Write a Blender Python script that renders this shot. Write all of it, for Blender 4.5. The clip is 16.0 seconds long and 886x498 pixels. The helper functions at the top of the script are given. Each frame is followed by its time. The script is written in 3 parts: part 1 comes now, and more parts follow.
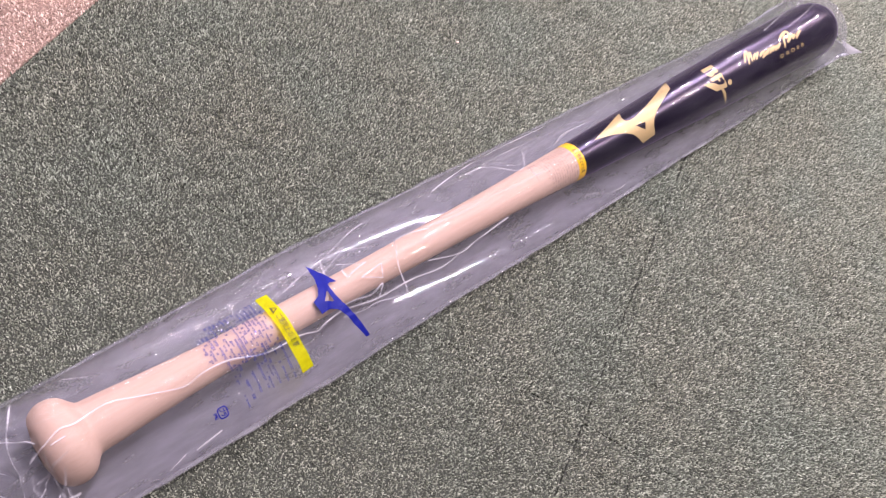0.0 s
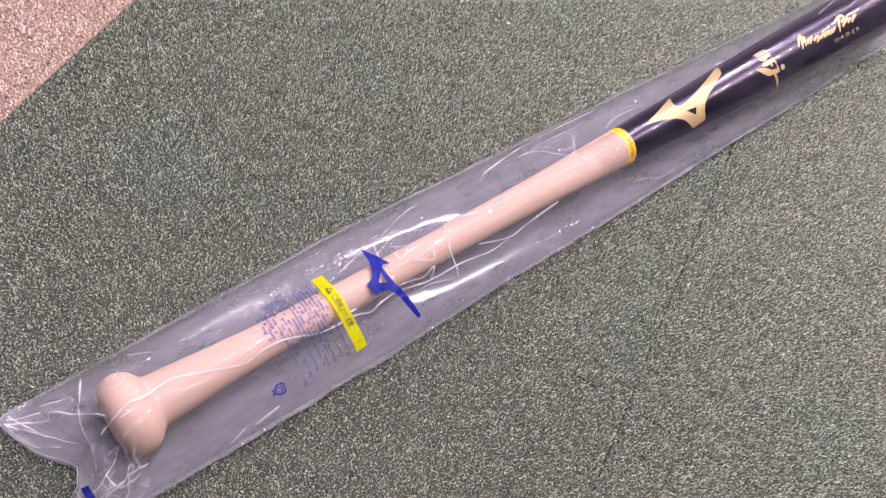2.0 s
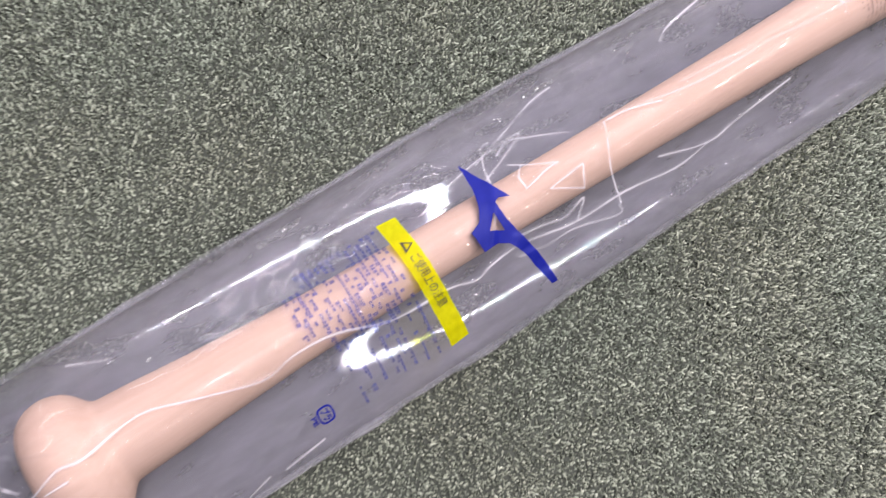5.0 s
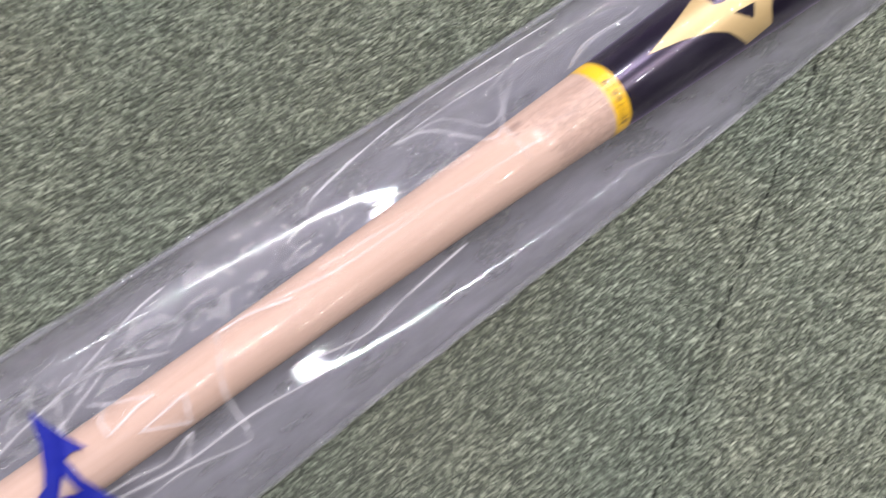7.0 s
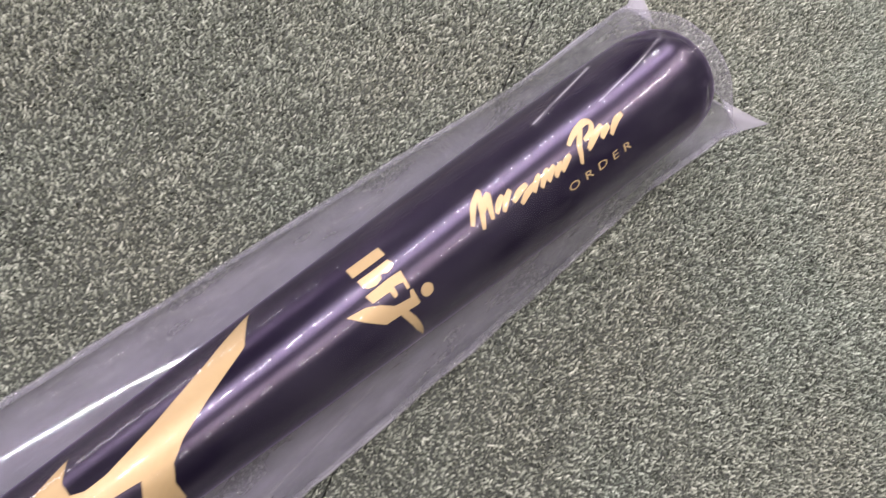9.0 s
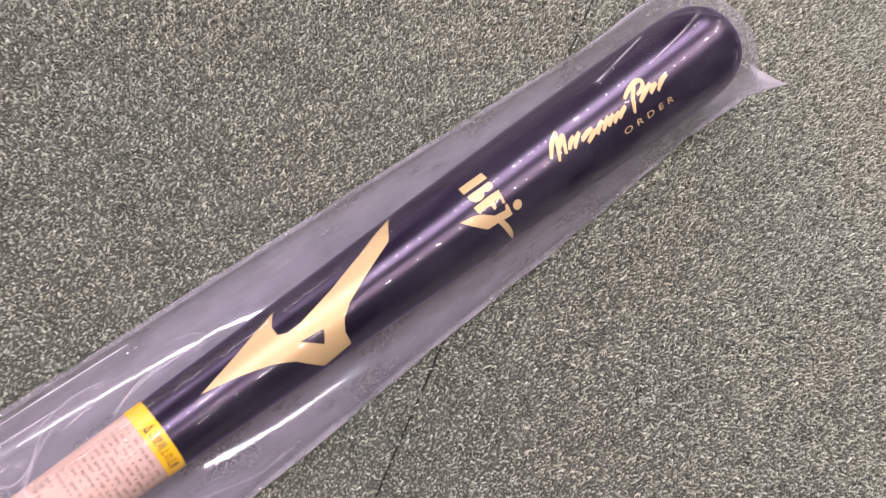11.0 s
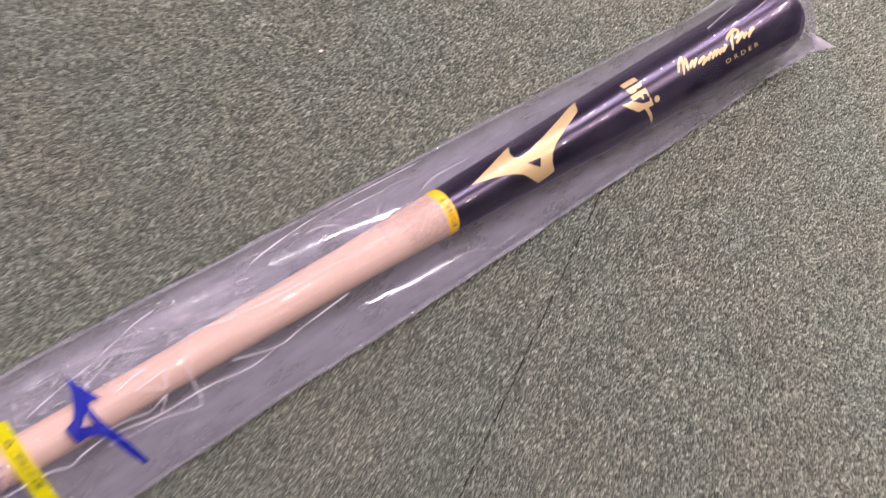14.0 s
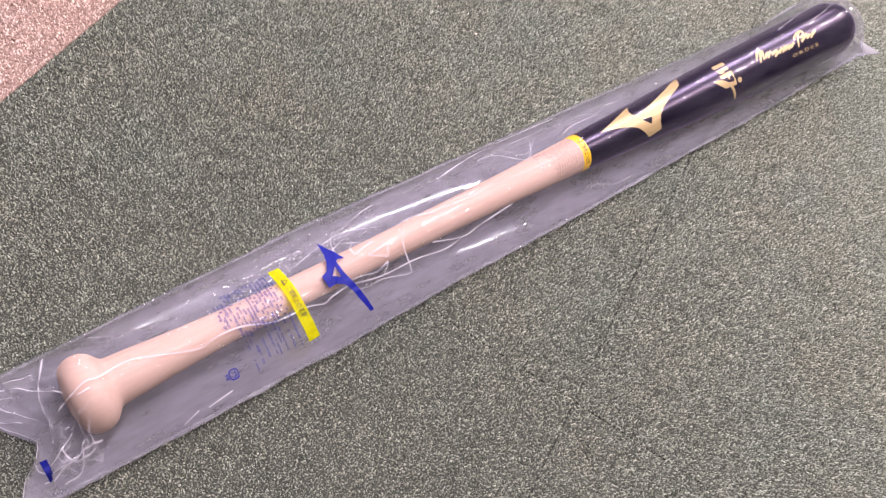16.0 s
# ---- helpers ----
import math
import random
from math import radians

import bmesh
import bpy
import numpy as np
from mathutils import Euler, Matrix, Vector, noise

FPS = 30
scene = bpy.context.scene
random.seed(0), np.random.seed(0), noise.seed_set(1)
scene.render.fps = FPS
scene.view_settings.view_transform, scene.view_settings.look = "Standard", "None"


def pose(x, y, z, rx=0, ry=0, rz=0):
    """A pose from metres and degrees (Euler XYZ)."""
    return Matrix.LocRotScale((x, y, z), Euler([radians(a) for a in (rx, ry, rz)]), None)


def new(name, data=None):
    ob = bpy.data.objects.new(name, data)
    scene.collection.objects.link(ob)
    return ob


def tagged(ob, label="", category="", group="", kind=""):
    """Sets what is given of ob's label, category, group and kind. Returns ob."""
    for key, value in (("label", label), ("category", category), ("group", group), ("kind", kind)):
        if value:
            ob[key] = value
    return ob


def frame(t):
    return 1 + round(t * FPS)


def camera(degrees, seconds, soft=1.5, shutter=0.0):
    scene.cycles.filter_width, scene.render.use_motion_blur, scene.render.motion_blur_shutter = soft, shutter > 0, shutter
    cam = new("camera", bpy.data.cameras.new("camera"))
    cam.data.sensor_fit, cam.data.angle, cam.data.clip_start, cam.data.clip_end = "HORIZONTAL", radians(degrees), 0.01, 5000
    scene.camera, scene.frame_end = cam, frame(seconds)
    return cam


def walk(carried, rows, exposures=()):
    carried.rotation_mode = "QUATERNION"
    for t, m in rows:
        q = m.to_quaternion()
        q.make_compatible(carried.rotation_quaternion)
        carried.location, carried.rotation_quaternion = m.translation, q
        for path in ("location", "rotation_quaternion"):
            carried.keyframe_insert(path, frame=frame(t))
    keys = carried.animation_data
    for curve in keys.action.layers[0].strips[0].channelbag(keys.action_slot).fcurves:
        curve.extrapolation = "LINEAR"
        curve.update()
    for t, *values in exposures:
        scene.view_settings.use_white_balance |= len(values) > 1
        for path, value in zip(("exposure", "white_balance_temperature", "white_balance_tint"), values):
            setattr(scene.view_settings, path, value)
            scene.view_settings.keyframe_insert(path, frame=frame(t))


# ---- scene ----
# camera: seconds, x, y, z in metres, yaw, pitch, roll in degrees
cam = camera(56.46, 16.0, soft=1.1, shutter=0.45)
ROWS = [
    (0, -0.0162, -0.1510, 0.5440, -65.75, -56.48, 32.23),
    (0.5, -0.0191, -0.1397, 0.5305, -65.95, -56.85, 32.42),
    (1, -0.0246, -0.1404, 0.5389, -65.81, -57.61, 32.56),
    (1.5, -0.0263, -0.1369, 0.5389, -65.34, -58.28, 32.48),
    (2, -0.0282, -0.1360, 0.5525, -64.63, -59.41, 32.42),
    (2.5, -0.0267, -0.1329, 0.5515, -63.95, -61.26, 32.41),
    (3, -0.0063, -0.1147, 0.5259, -63.69, -64.62, 33.17),
    (5.5, 0.1233, -0.0225, 0.3407, -75.49, -73.98, 42.81),
    (6, 0.1785, -0.0270, 0.3389, -79.45, -71.77, 44.97),
    (6.5, 0.2044, -0.0334, 0.3363, -78.26, -69.53, 41.91),
    (7, 0.2497, -0.0331, 0.3420, -78.19, -72.24, 41.78),
    (7.5, 0.3753, -0.0348, 0.3283, -79.40, -67.92, 41.20),
    (8, 0.4224, -0.0397, 0.3409, -77.50, -66.55, 39.30),
    (8.5, 0.4599, -0.0385, 0.3514, -77.28, -64.03, 38.89),
    (9, 0.5027, -0.0379, 0.3271, -77.66, -60.11, 39.32),
    (9.5, 0.5169, -0.0432, 0.3359, -77.70, -61.12, 39.46),
    (10, 0.4905, -0.0461, 0.3614, -76.59, -63.86, 38.84),
    (12.5, 0.3266, -0.0553, 0.4390, -77.50, -62.45, 41.19),
    (13, 0.2944, -0.0616, 0.4520, -75.51, -62.37, 40.49),
    (13.5, 0.2639, -0.0784, 0.4732, -72.31, -61.70, 37.61),
    (14, 0.1850, -0.1193, 0.5154, -68.31, -61.54, 34.50),
    (14.5, 0.0878, -0.1722, 0.5860, -64.30, -61.95, 31.61),
    (15, 0.0300, -0.1964, 0.5779, -62.33, -59.43, 29.87),
    (15.5, -0.0060, -0.1931, 0.5877, -62.44, -58.59, 30.83),
    (16, -0.0128, -0.1757, 0.5834, -62.45, -59.00, 31.58),
]


def aim(x, y, z, yaw, pitch, roll):
    """The camera's pose: yaw from +y to the left, pitch up, roll to the left."""
    return pose(x, y, z) @ pose(0, 0, 0, 0, 0, yaw) @ pose(0, 0, 0, 90 + pitch) @ pose(0, 0, 0, 0, 0, roll)


# seconds, stops, white balance and tint of the clip's own automatic camera
EXPOSURES = [(0.0, 0.22, 6540, 19), (3.0, 0.16, 6540, 19), (5.5, 0.14, 6490, 3), (6.5, 0.1, 6490, 0), (7.1, 0.08, 6510, 0), (7.6, -0.32, 6540, 3), (8.6, -0.14, 6550, 7), (9.4, 0.0, 6610, 17), (10.2, 0.04, 6660, 19),
             (12.4, 0.16, 6910, 23), (13.4, 0.05, 6840, 21), (14.0, 0.04, 6790, 21), (14.6, 0.26, 6690, 20), (16.0, 0.3, 6640, 20)]
walk(cam, [(t, aim(*row)) for t, *row in ROWS], EXPOSURES)

# ---- world and lamps: an unseen closed room under ceiling tubes and an added fill lamp ----
world = bpy.data.worlds.new("world")
scene.world = world
world.use_nodes = True
world.node_tree.nodes["Background"].inputs[0].default_value = (0.9, 0.95, 1.0, 1)
world.node_tree.nodes["Background"].inputs[1].default_value = 0.3
scene.view_settings.exposure = 0.0
CEILING = 2.5
TUBE_WATTS = 93.0


LAMP_TURN = 26.2


def lamp_place(along, across):
    """A place under the ceiling, in the direction of the carpet tiles."""
    a = radians(LAMP_TURN)
    return along * math.cos(a) - across * math.sin(a), along * math.sin(a) + across * math.cos(a)


WARM, COOL = (1.0, 0.89, 0.84), (0.96, 0.88, 0.96)
# along, across, width, share of the light, colour: two bare tubes overhead, a broad fill lamp added further off
LAMP_ROWS = [(2.3, -0.12, 0.036, 1.85, COOL), (2.3, -1.35, 0.036, 1.3, WARM), (2.3, 3.4, 0.8, 2.2, COOL)]


def tube_or_fill_row(along, across, length, width, watts, tone):
    lamp = bpy.data.lights.new("tube_or_fill_light", "AREA")
    lamp.shape, lamp.size, lamp.size_y, lamp.energy = "RECTANGLE", length, width, watts
    lamp.color = tone
    ob = new("tube_or_fill_light", lamp)
    ob.matrix_world = pose(*lamp_place(along, across), CEILING - 0.09, 0, 0, LAMP_TURN)
    return ob


for along, across, width, share, tone in LAMP_ROWS:
    tube_or_fill_row(along, across, 5.0, width, TUBE_WATTS * share, tone)


# ---- materials ----
def blank(name):
    m = bpy.data.materials.new(name)
    m.use_nodes = True
    nt = m.node_tree
    return m, nt, nt.nodes, nt.links, nt.nodes["Principled BSDF"]


def ramp(nt, stops, factor):
    r = nt.nodes.new("ShaderNodeValToRGB")
    while len(r.color_ramp.elements) < len(stops):
        r.color_ramp.elements.new(0.5)
    for e, (p, c) in zip(r.color_ramp.elements, stops):
        e.position, e.color = p, (*c, 1)
    nt.links.new(factor, r.inputs["Fac"])
    return r.outputs["Color"]


def noise_node(nt, scale, detail=3.0, stretch=(1, 1, 1)):
    co = nt.nodes.new("ShaderNodeTexCoord")
    mp = nt.nodes.new("ShaderNodeMapping")
    mp.inputs["Scale"].default_value = stretch
    n = nt.nodes.new("ShaderNodeTexNoise")
    n.inputs["Scale"].default_value, n.inputs["Detail"].default_value = scale, detail
    nt.links.new(co.outputs["Object"], mp.inputs["Vector"])
    nt.links.new(mp.outputs["Vector"], n.inputs["Vector"])
    return n.outputs["Fac"]


def mixed(nt, a, b, factor, how="MIX"):
    n = nt.nodes.new("ShaderNodeMix")
    n.data_type, n.blend_type = "RGBA", how
    if isinstance(factor, float):
        n.inputs["Factor"].default_value = factor
    else:
        nt.links.new(factor, n.inputs["Factor"])
    for slot, v in ((6, a), (7, b)):
        if isinstance(v, tuple):
            n.inputs[slot].default_value = (*v, 1)
        else:
            nt.links.new(v, n.inputs[slot])
    return n.outputs[2]


def bumped(nt, b, height, strength, distance):
    n = nt.nodes.new("ShaderNodeBump")
    n.inputs["Strength"].default_value, n.inputs["Distance"].default_value = strength, distance
    nt.links.new(height, n.inputs["Height"])
    nt.links.new(n.outputs["Normal"], b.inputs["Normal"])


def plain(name, colour, rough, vary=0.12, scale=60.0, metal=0.0, coat=0.0):
    """A painted or printed surface with slight unevenness at two scales."""
    m, nt, nodes, links, b = blank(name)
    low = tuple(c * (1 - vary) for c in colour)
    big = ramp(nt, [(0.3, low), (0.7, colour)], noise_node(nt, scale * 0.2, 2))
    links.new(mixed(nt, big, low, noise_node(nt, scale * 6, 2)), b.inputs["Base Color"])
    b.inputs["Roughness"].default_value, b.inputs["Metallic"].default_value = rough, metal
    b.inputs["Coat Weight"].default_value, b.inputs["Coat Roughness"].default_value = coat, 0.08
    return m


def pile_material(name, stops, tint_low, tint_high):
    m, nt, nodes, links, b = blank(name)
    geo = nodes.new("ShaderNodeNewGeometry")
    yarn = ramp(nt, stops, geo.outputs["Random Per Island"])
    patch = ramp(nt, [(0.35, tint_low), (0.65, tint_high)], noise_node(nt, 9.0, 4))
    col = mixed(nt, yarn, patch, 1.0, "MULTIPLY")
    streak = ramp(nt, [(0.25, (0.55, 0.55, 0.55)), (0.75, (1.25, 1.25, 1.25))], noise_node(nt, 1400, 2))
    links.new(mixed(nt, col, streak, 1.0, "MULTIPLY"), b.inputs["Base Color"])
    b.inputs["Roughness"].default_value = 0.8
    b.inputs["Specular IOR Level"].default_value = 0.25
    return m


def wood_material():
    m, nt, nodes, links, b = blank("bare_maple")
    grain = noise_node(nt, 40, 5, (0.12, 1, 1))
    base = ramp(nt, [(0.25, (0.48, 0.335, 0.275)), (0.55, (0.525, 0.370, 0.305)), (0.8, (0.57, 0.41, 0.345))], grain)
    fine = ramp(nt, [(0.3, (0.93, 0.92, 0.9)), (0.7, (1, 1, 1))], noise_node(nt, 420, 3, (0.06, 1, 1)))
    links.new(mixed(nt, base, fine, 1.0, "MULTIPLY"), b.inputs["Base Color"])
    b.inputs["Roughness"].default_value = 0.6
    b.inputs["Specular IOR Level"].default_value = 0.15
    bumped(nt, b, noise_node(nt, 420, 3, (0.06, 1, 1)), 0.08, 0.0004)
    return m


def lacquer_material():
    """Deep navy lacquer over grain: nearly black, with a soft broad sheen."""
    m, nt, nodes, links, b = blank("navy_lacquer")
    nodes.remove(b)
    grain = noise_node(nt, 60, 5, (0.1, 1, 1))
    under, sheen = nodes.new("ShaderNodeBsdfDiffuse"), nodes.new("ShaderNodeBsdfGlossy")
    links.new(ramp(nt, [(0.3, (0.0022, 0.0010, 0.0060)), (0.7, (0.0055, 0.0025, 0.0135))], grain), under.inputs["Color"])
    sheen.distribution = "BECKMANN"
    sheen.inputs["Roughness"].default_value, sheen.inputs["Color"].default_value = 0.28, (0.84, 0.70, 1.0, 1)
    bump = nodes.new("ShaderNodeBump")
    bump.inputs["Strength"].default_value, bump.inputs["Distance"].default_value = 0.02, 0.0006
    links.new(grain, bump.inputs["Height"])
    links.new(bump.outputs[0], sheen.inputs["Normal"])
    fresnel, top = nodes.new("ShaderNodeFresnel"), nodes.new("ShaderNodeMixShader")
    fresnel.inputs["IOR"].default_value = 1.45
    links.new(fresnel.outputs[0], top.inputs[0])
    links.new(under.outputs[0], top.inputs[1]), links.new(sheen.outputs[0], top.inputs[2])
    links.new(top.outputs[0], nodes["Material Output"].inputs["Surface"])
    return m


def film_material(name, tone, least, most):
    """Clear polythene: mostly see-through, a little milky, glossy on top."""
    m, nt, nodes, links, b = blank(name)
    nodes.remove(b)
    clear = nodes.new("ShaderNodeBsdfTransparent")
    clear.inputs["Color"].default_value = (0.93, 0.93, 0.955, 1)
    milk, thru = nodes.new("ShaderNodeBsdfDiffuse"), nodes.new("ShaderNodeBsdfTranslucent")
    for n in (milk, thru):
        n.inputs["Color"].default_value = (*tone, 1)
    haze = nodes.new("ShaderNodeMixShader")
    haze.inputs[0].default_value = 0.4
    links.new(milk.outputs[0], haze.inputs[1]), links.new(thru.outputs[0], haze.inputs[2])
    amount = nodes.new("ShaderNodeMapRange")
    amount.inputs["From Min"].default_value, amount.inputs["From Max"].default_value = 0.36, 0.64
    amount.inputs["To Min"].default_value, amount.inputs["To Max"].default_value = least, most
    streaks = nodes.new("ShaderNodeMix")
    streaks.inputs["Factor"].default_value = 0.45
    links.new(noise_node(nt, 45, 9, (0.45, 1, 1)), streaks.inputs[2]), links.new(noise_node(nt, 160, 6, (0.25, 1, 1)), streaks.inputs[3])
    links.new(streaks.outputs[0], amount.inputs["Value"])
    # extra milk along sharp folds, painting the glints on their crests
    fold_glint = nodes.new("ShaderNodeAttribute")
    fold_glint.attribute_name = "fold"
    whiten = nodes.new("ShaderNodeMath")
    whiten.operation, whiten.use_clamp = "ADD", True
    links.new(amount.outputs[0], whiten.inputs[0]), links.new(fold_glint.outputs["Fac"], whiten.inputs[1])
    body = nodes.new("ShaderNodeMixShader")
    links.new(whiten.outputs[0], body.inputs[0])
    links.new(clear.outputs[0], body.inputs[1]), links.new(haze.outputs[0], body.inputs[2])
    crisp, sheen = nodes.new("ShaderNodeBsdfGlossy"), nodes.new("ShaderNodeBsdfGlossy")
    crisp.distribution = sheen.distribution = "BECKMANN"
    crisp.inputs["Roughness"].default_value, sheen.inputs["Roughness"].default_value = 0.045, 0.30
    sheen.inputs["Color"].default_value = (0.88, 0.87, 1.0, 1)
    gloss = nodes.new("ShaderNodeMixShader")
    gloss.inputs[0].default_value = 0.16
    links.new(crisp.outputs[0], gloss.inputs[1]), links.new(sheen.outputs[0], gloss.inputs[2])
    bump = nodes.new("ShaderNodeBump")
    bump.inputs["Strength"].default_value, bump.inputs["Distance"].default_value = 0.05, 0.0005
    links.new(noise_node(nt, 90, 4, (0.4, 1, 1)), bump.inputs["Height"])
    links.new(bump.outputs[0], crisp.inputs["Normal"])
    edge = nodes.new("ShaderNodeLayerWeight")
    edge.inputs["Blend"].default_value = 0.5
    steep = nodes.new("ShaderNodeMath")
    steep.operation, steep.inputs[1].default_value = "POWER", 4.0
    links.new(edge.outputs["Facing"], steep.inputs[0])
    fres = nodes.new("ShaderNodeMapRange")
    fres.inputs["To Min"].default_value, fres.inputs["To Max"].default_value = 0.018, 0.9
    links.new(steep.outputs[0], fres.inputs["Value"])
    top = nodes.new("ShaderNodeMixShader")
    links.new(fres.outputs[0], top.inputs[0])
    links.new(body.outputs[0], top.inputs[1]), links.new(gloss.outputs[0], top.inputs[2])
    links.new(top.outputs[0], nodes["Material Output"].inputs["Surface"])
    return m


def ink_material(name, colour, cover):
    """Printing ink on film: lets part of the light through, tinted."""
    m, nt, nodes, links, b = blank(name)
    b.inputs["Base Color"].default_value = (*colour, 1)
    b.inputs["Roughness"].default_value = 0.55
    b.inputs["Specular IOR Level"].default_value = 0.2
    clear = nodes.new("ShaderNodeBsdfTransparent")
    clear.inputs["Color"].default_value = (*[min(1, c * 1.1 + 0.02) for c in colour], 1)
    mix = nodes.new("ShaderNodeMixShader")
    wear = nodes.new("ShaderNodeMapRange")
    wear.inputs["To Min"].default_value, wear.inputs["To Max"].default_value = cover - 0.12, cover + 0.1
    links.new(noise_node(nt, 300, 3), wear.inputs["Value"])
    links.new(wear.outputs[0], mix.inputs[0])
    links.new(clear.outputs[0], mix.inputs[1]), links.new(b.outputs[0], mix.inputs[2])
    links.new(mix.outputs[0], nodes["Material Output"].inputs["Surface"])
    return m


GREY_PILE = pile_material("grey_pile", [(0.0, (0.122, 0.135, 0.117)), (0.35, (0.208, 0.228, 0.199)), (0.75, (0.315, 0.342, 0.300)), (1.0, (0.42, 0.445, 0.40))],
                          (0.95, 1.0, 0.93), (1.02, 1.0, 0.91))
PINK_PILE = pile_material("pink_pile", [(0.0, (0.36, 0.25, 0.215)), (0.5, (0.60, 0.455, 0.40)), (1.0, (0.80, 0.66, 0.59))], (0.96, 0.97, 0.98), (1.03, 1.0, 0.98))
GREY_BACK = plain("grey_backing", (0.08, 0.088, 0.075), 0.95, 0.5, 300)
def far_pile_material(name, low, high):
    """Carpet seen from too far to tell its loops apart: fine flecks over soft patches."""
    m, nt, nodes, links, b = blank(name)
    fleck = noise_node(nt, 700, 3)
    base = ramp(nt, [(0.35, low), (0.65, high)], fleck)
    patch = ramp(nt, [(0.35, (0.93, 0.97, 0.95)), (0.65, (1.03, 1.0, 0.98))], noise_node(nt, 7, 4))
    links.new(mixed(nt, base, patch, 1.0, "MULTIPLY"), b.inputs["Base Color"])
    b.inputs["Roughness"].default_value = 0.9
    bumped(nt, b, fleck, 0.6, 0.002)
    return m


GREY_FAR = far_pile_material("grey_far_pile", (0.065, 0.071, 0.061), (0.175, 0.19, 0.166))
PINK_FAR = far_pile_material("pink_far_pile", (0.25, 0.175, 0.15), (0.50, 0.385, 0.34))
PINK_BACK = plain("pink_backing", (0.36, 0.25, 0.21), 0.95, 0.3, 300)
WOOD, NAVY = wood_material(), lacquer_material()
YELLOW = plain("yellow_print", (0.86, 0.50, 0.005), 0.35)
GOLD = plain("gold_foil", (0.52, 0.375, 0.175), 0.45, 0.15, 80, 0.25)
BLACK = plain("black_print", (0.03, 0.022, 0.01), 0.5)
BROWN = plain("brown_print", (0.27, 0.18, 0.16), 0.5)
FILM = film_material("clear_film", (0.92, 0.90, 1.0), 0.006, 0.034)
BACK_FILM = film_material("milky_film", (0.43, 0.415, 0.495), 0.33, 0.60)
SEAL = film_material("sealed_film", (0.72, 0.71, 0.78), 0.06, 0.42)
BLUE = ink_material("blue_ink", (0.004, 0.009, 0.21), 0.9)
PALE_BLUE = ink_material("pale_blue_ink", (0.12, 0.15, 0.52), 0.26)
LIME = ink_material("yellow_ink", (0.76, 0.74, 0.0), 0.4)
# bright tone for unseen walls that bounce light onto the film
WALL = plain("wall_paint", (0.82, 0.815, 0.80), 0.8, 0.06, 10)
# dark tone for unseen walls, so barrel and film reflect little there
DARK_WALL = plain("unseen_dark_wall", (0.20, 0.20, 0.22), 0.9, 0.1, 40)
# unseen ceiling, kept grey to darken what the barrel mirrors
CEILING_PAINT = plain("unseen_dim_ceiling", (0.38, 0.38, 0.38), 0.9, 0.08, 10)
METAL = plain("lamp_housing", (0.7, 0.7, 0.7), 0.4, 0.06, 20)


# ---- mesh helpers ----
def part(name, bm, mat, parent=None, label="", smooth=True):
    me = bpy.data.meshes.new(name)
    bm.to_mesh(me)
    bm.free()
    me.materials.append(mat)
    if smooth:
        me.polygons.foreach_set("use_smooth", [True] * len(me.polygons))
    ob = new(name, me)
    if parent:
        ob.parent = parent
    if label:
        ob["label"] = label
    return ob


def box(x0, x1, y0, y1, z0, z1, bevel=0.0):
    bm = bmesh.new()
    bmesh.ops.create_cube(bm, size=1)
    for v in bm.verts:
        v.co = Vector(((x0 + x1) / 2 + v.co.x * (x1 - x0), (y0 + y1) / 2 + v.co.y * (y1 - y0), (z0 + z1) / 2 + v.co.z * (z1 - z0)))
    if bevel:
        bmesh.ops.bevel(bm, geom=bm.edges[:], offset=bevel, segments=2, affect="EDGES", profile=0.5)
    return bm


def decal(outline, place, step=0.004, holes=()):
    """A flat outline, cut fine and laid onto a curved surface by place(u, v)."""
    bm = bmesh.new()
    edges = []
    for loop in (outline, *holes):
        vs = [bm.verts.new((u, v, 0)) for u, v in loop]
        edges += [bm.edges.new((a, b)) for a, b in zip(vs, vs[1:] + vs[:1])]
    bmesh.ops.triangle_fill(bm, edges=edges, use_beauty=True, use_dissolve=False)
    for _ in range(5):
        long = [e for e in bm.edges if e.calc_length() > step]
        if not long:
            break
        bmesh.ops.subdivide_edges(bm, edges=long, cuts=1)
        bmesh.ops.triangulate(bm, faces=[f for f in bm.faces if len(f.verts) > 3])
    for f in bm.faces:
        if f.normal.z < 0:
            f.normal_flip()
    for v in bm.verts:
        v.co = place(v.co.x, v.co.y)
    return bm


def joined(pieces):
    out = bmesh.new()
    for bm in pieces:
        me = bpy.data.meshes.new("piece")
        bm.to_mesh(me)
        bm.free()
        out.from_mesh(me)
        bpy.data.meshes.remove(me)
    return out


def lettering(body, height, place, spacing=1.0, length=None, bold=0.0):
    """Words in the built-in font as a mesh, laid by place(along, up), from 0 along the line."""
    cu = bpy.data.curves.new("letters", "FONT")
    cu.body, cu.size, cu.space_character, cu.resolution_u, cu.offset = body, height, spacing, 3, bold
    ob = bpy.data.objects.new("letters", cu)
    me = bpy.data.meshes.new_from_object(ob)
    bm = bmesh.new()
    bm.from_mesh(me)
    wide = max(v.co.x for v in bm.verts)
    k = length / wide if length else 1.0
    for v in bm.verts:
        v.co = place(v.co.x * k, v.co.y)
    bpy.data.objects.remove(ob)
    bpy.data.curves.remove(cu)
    bpy.data.meshes.remove(me)
    return bm


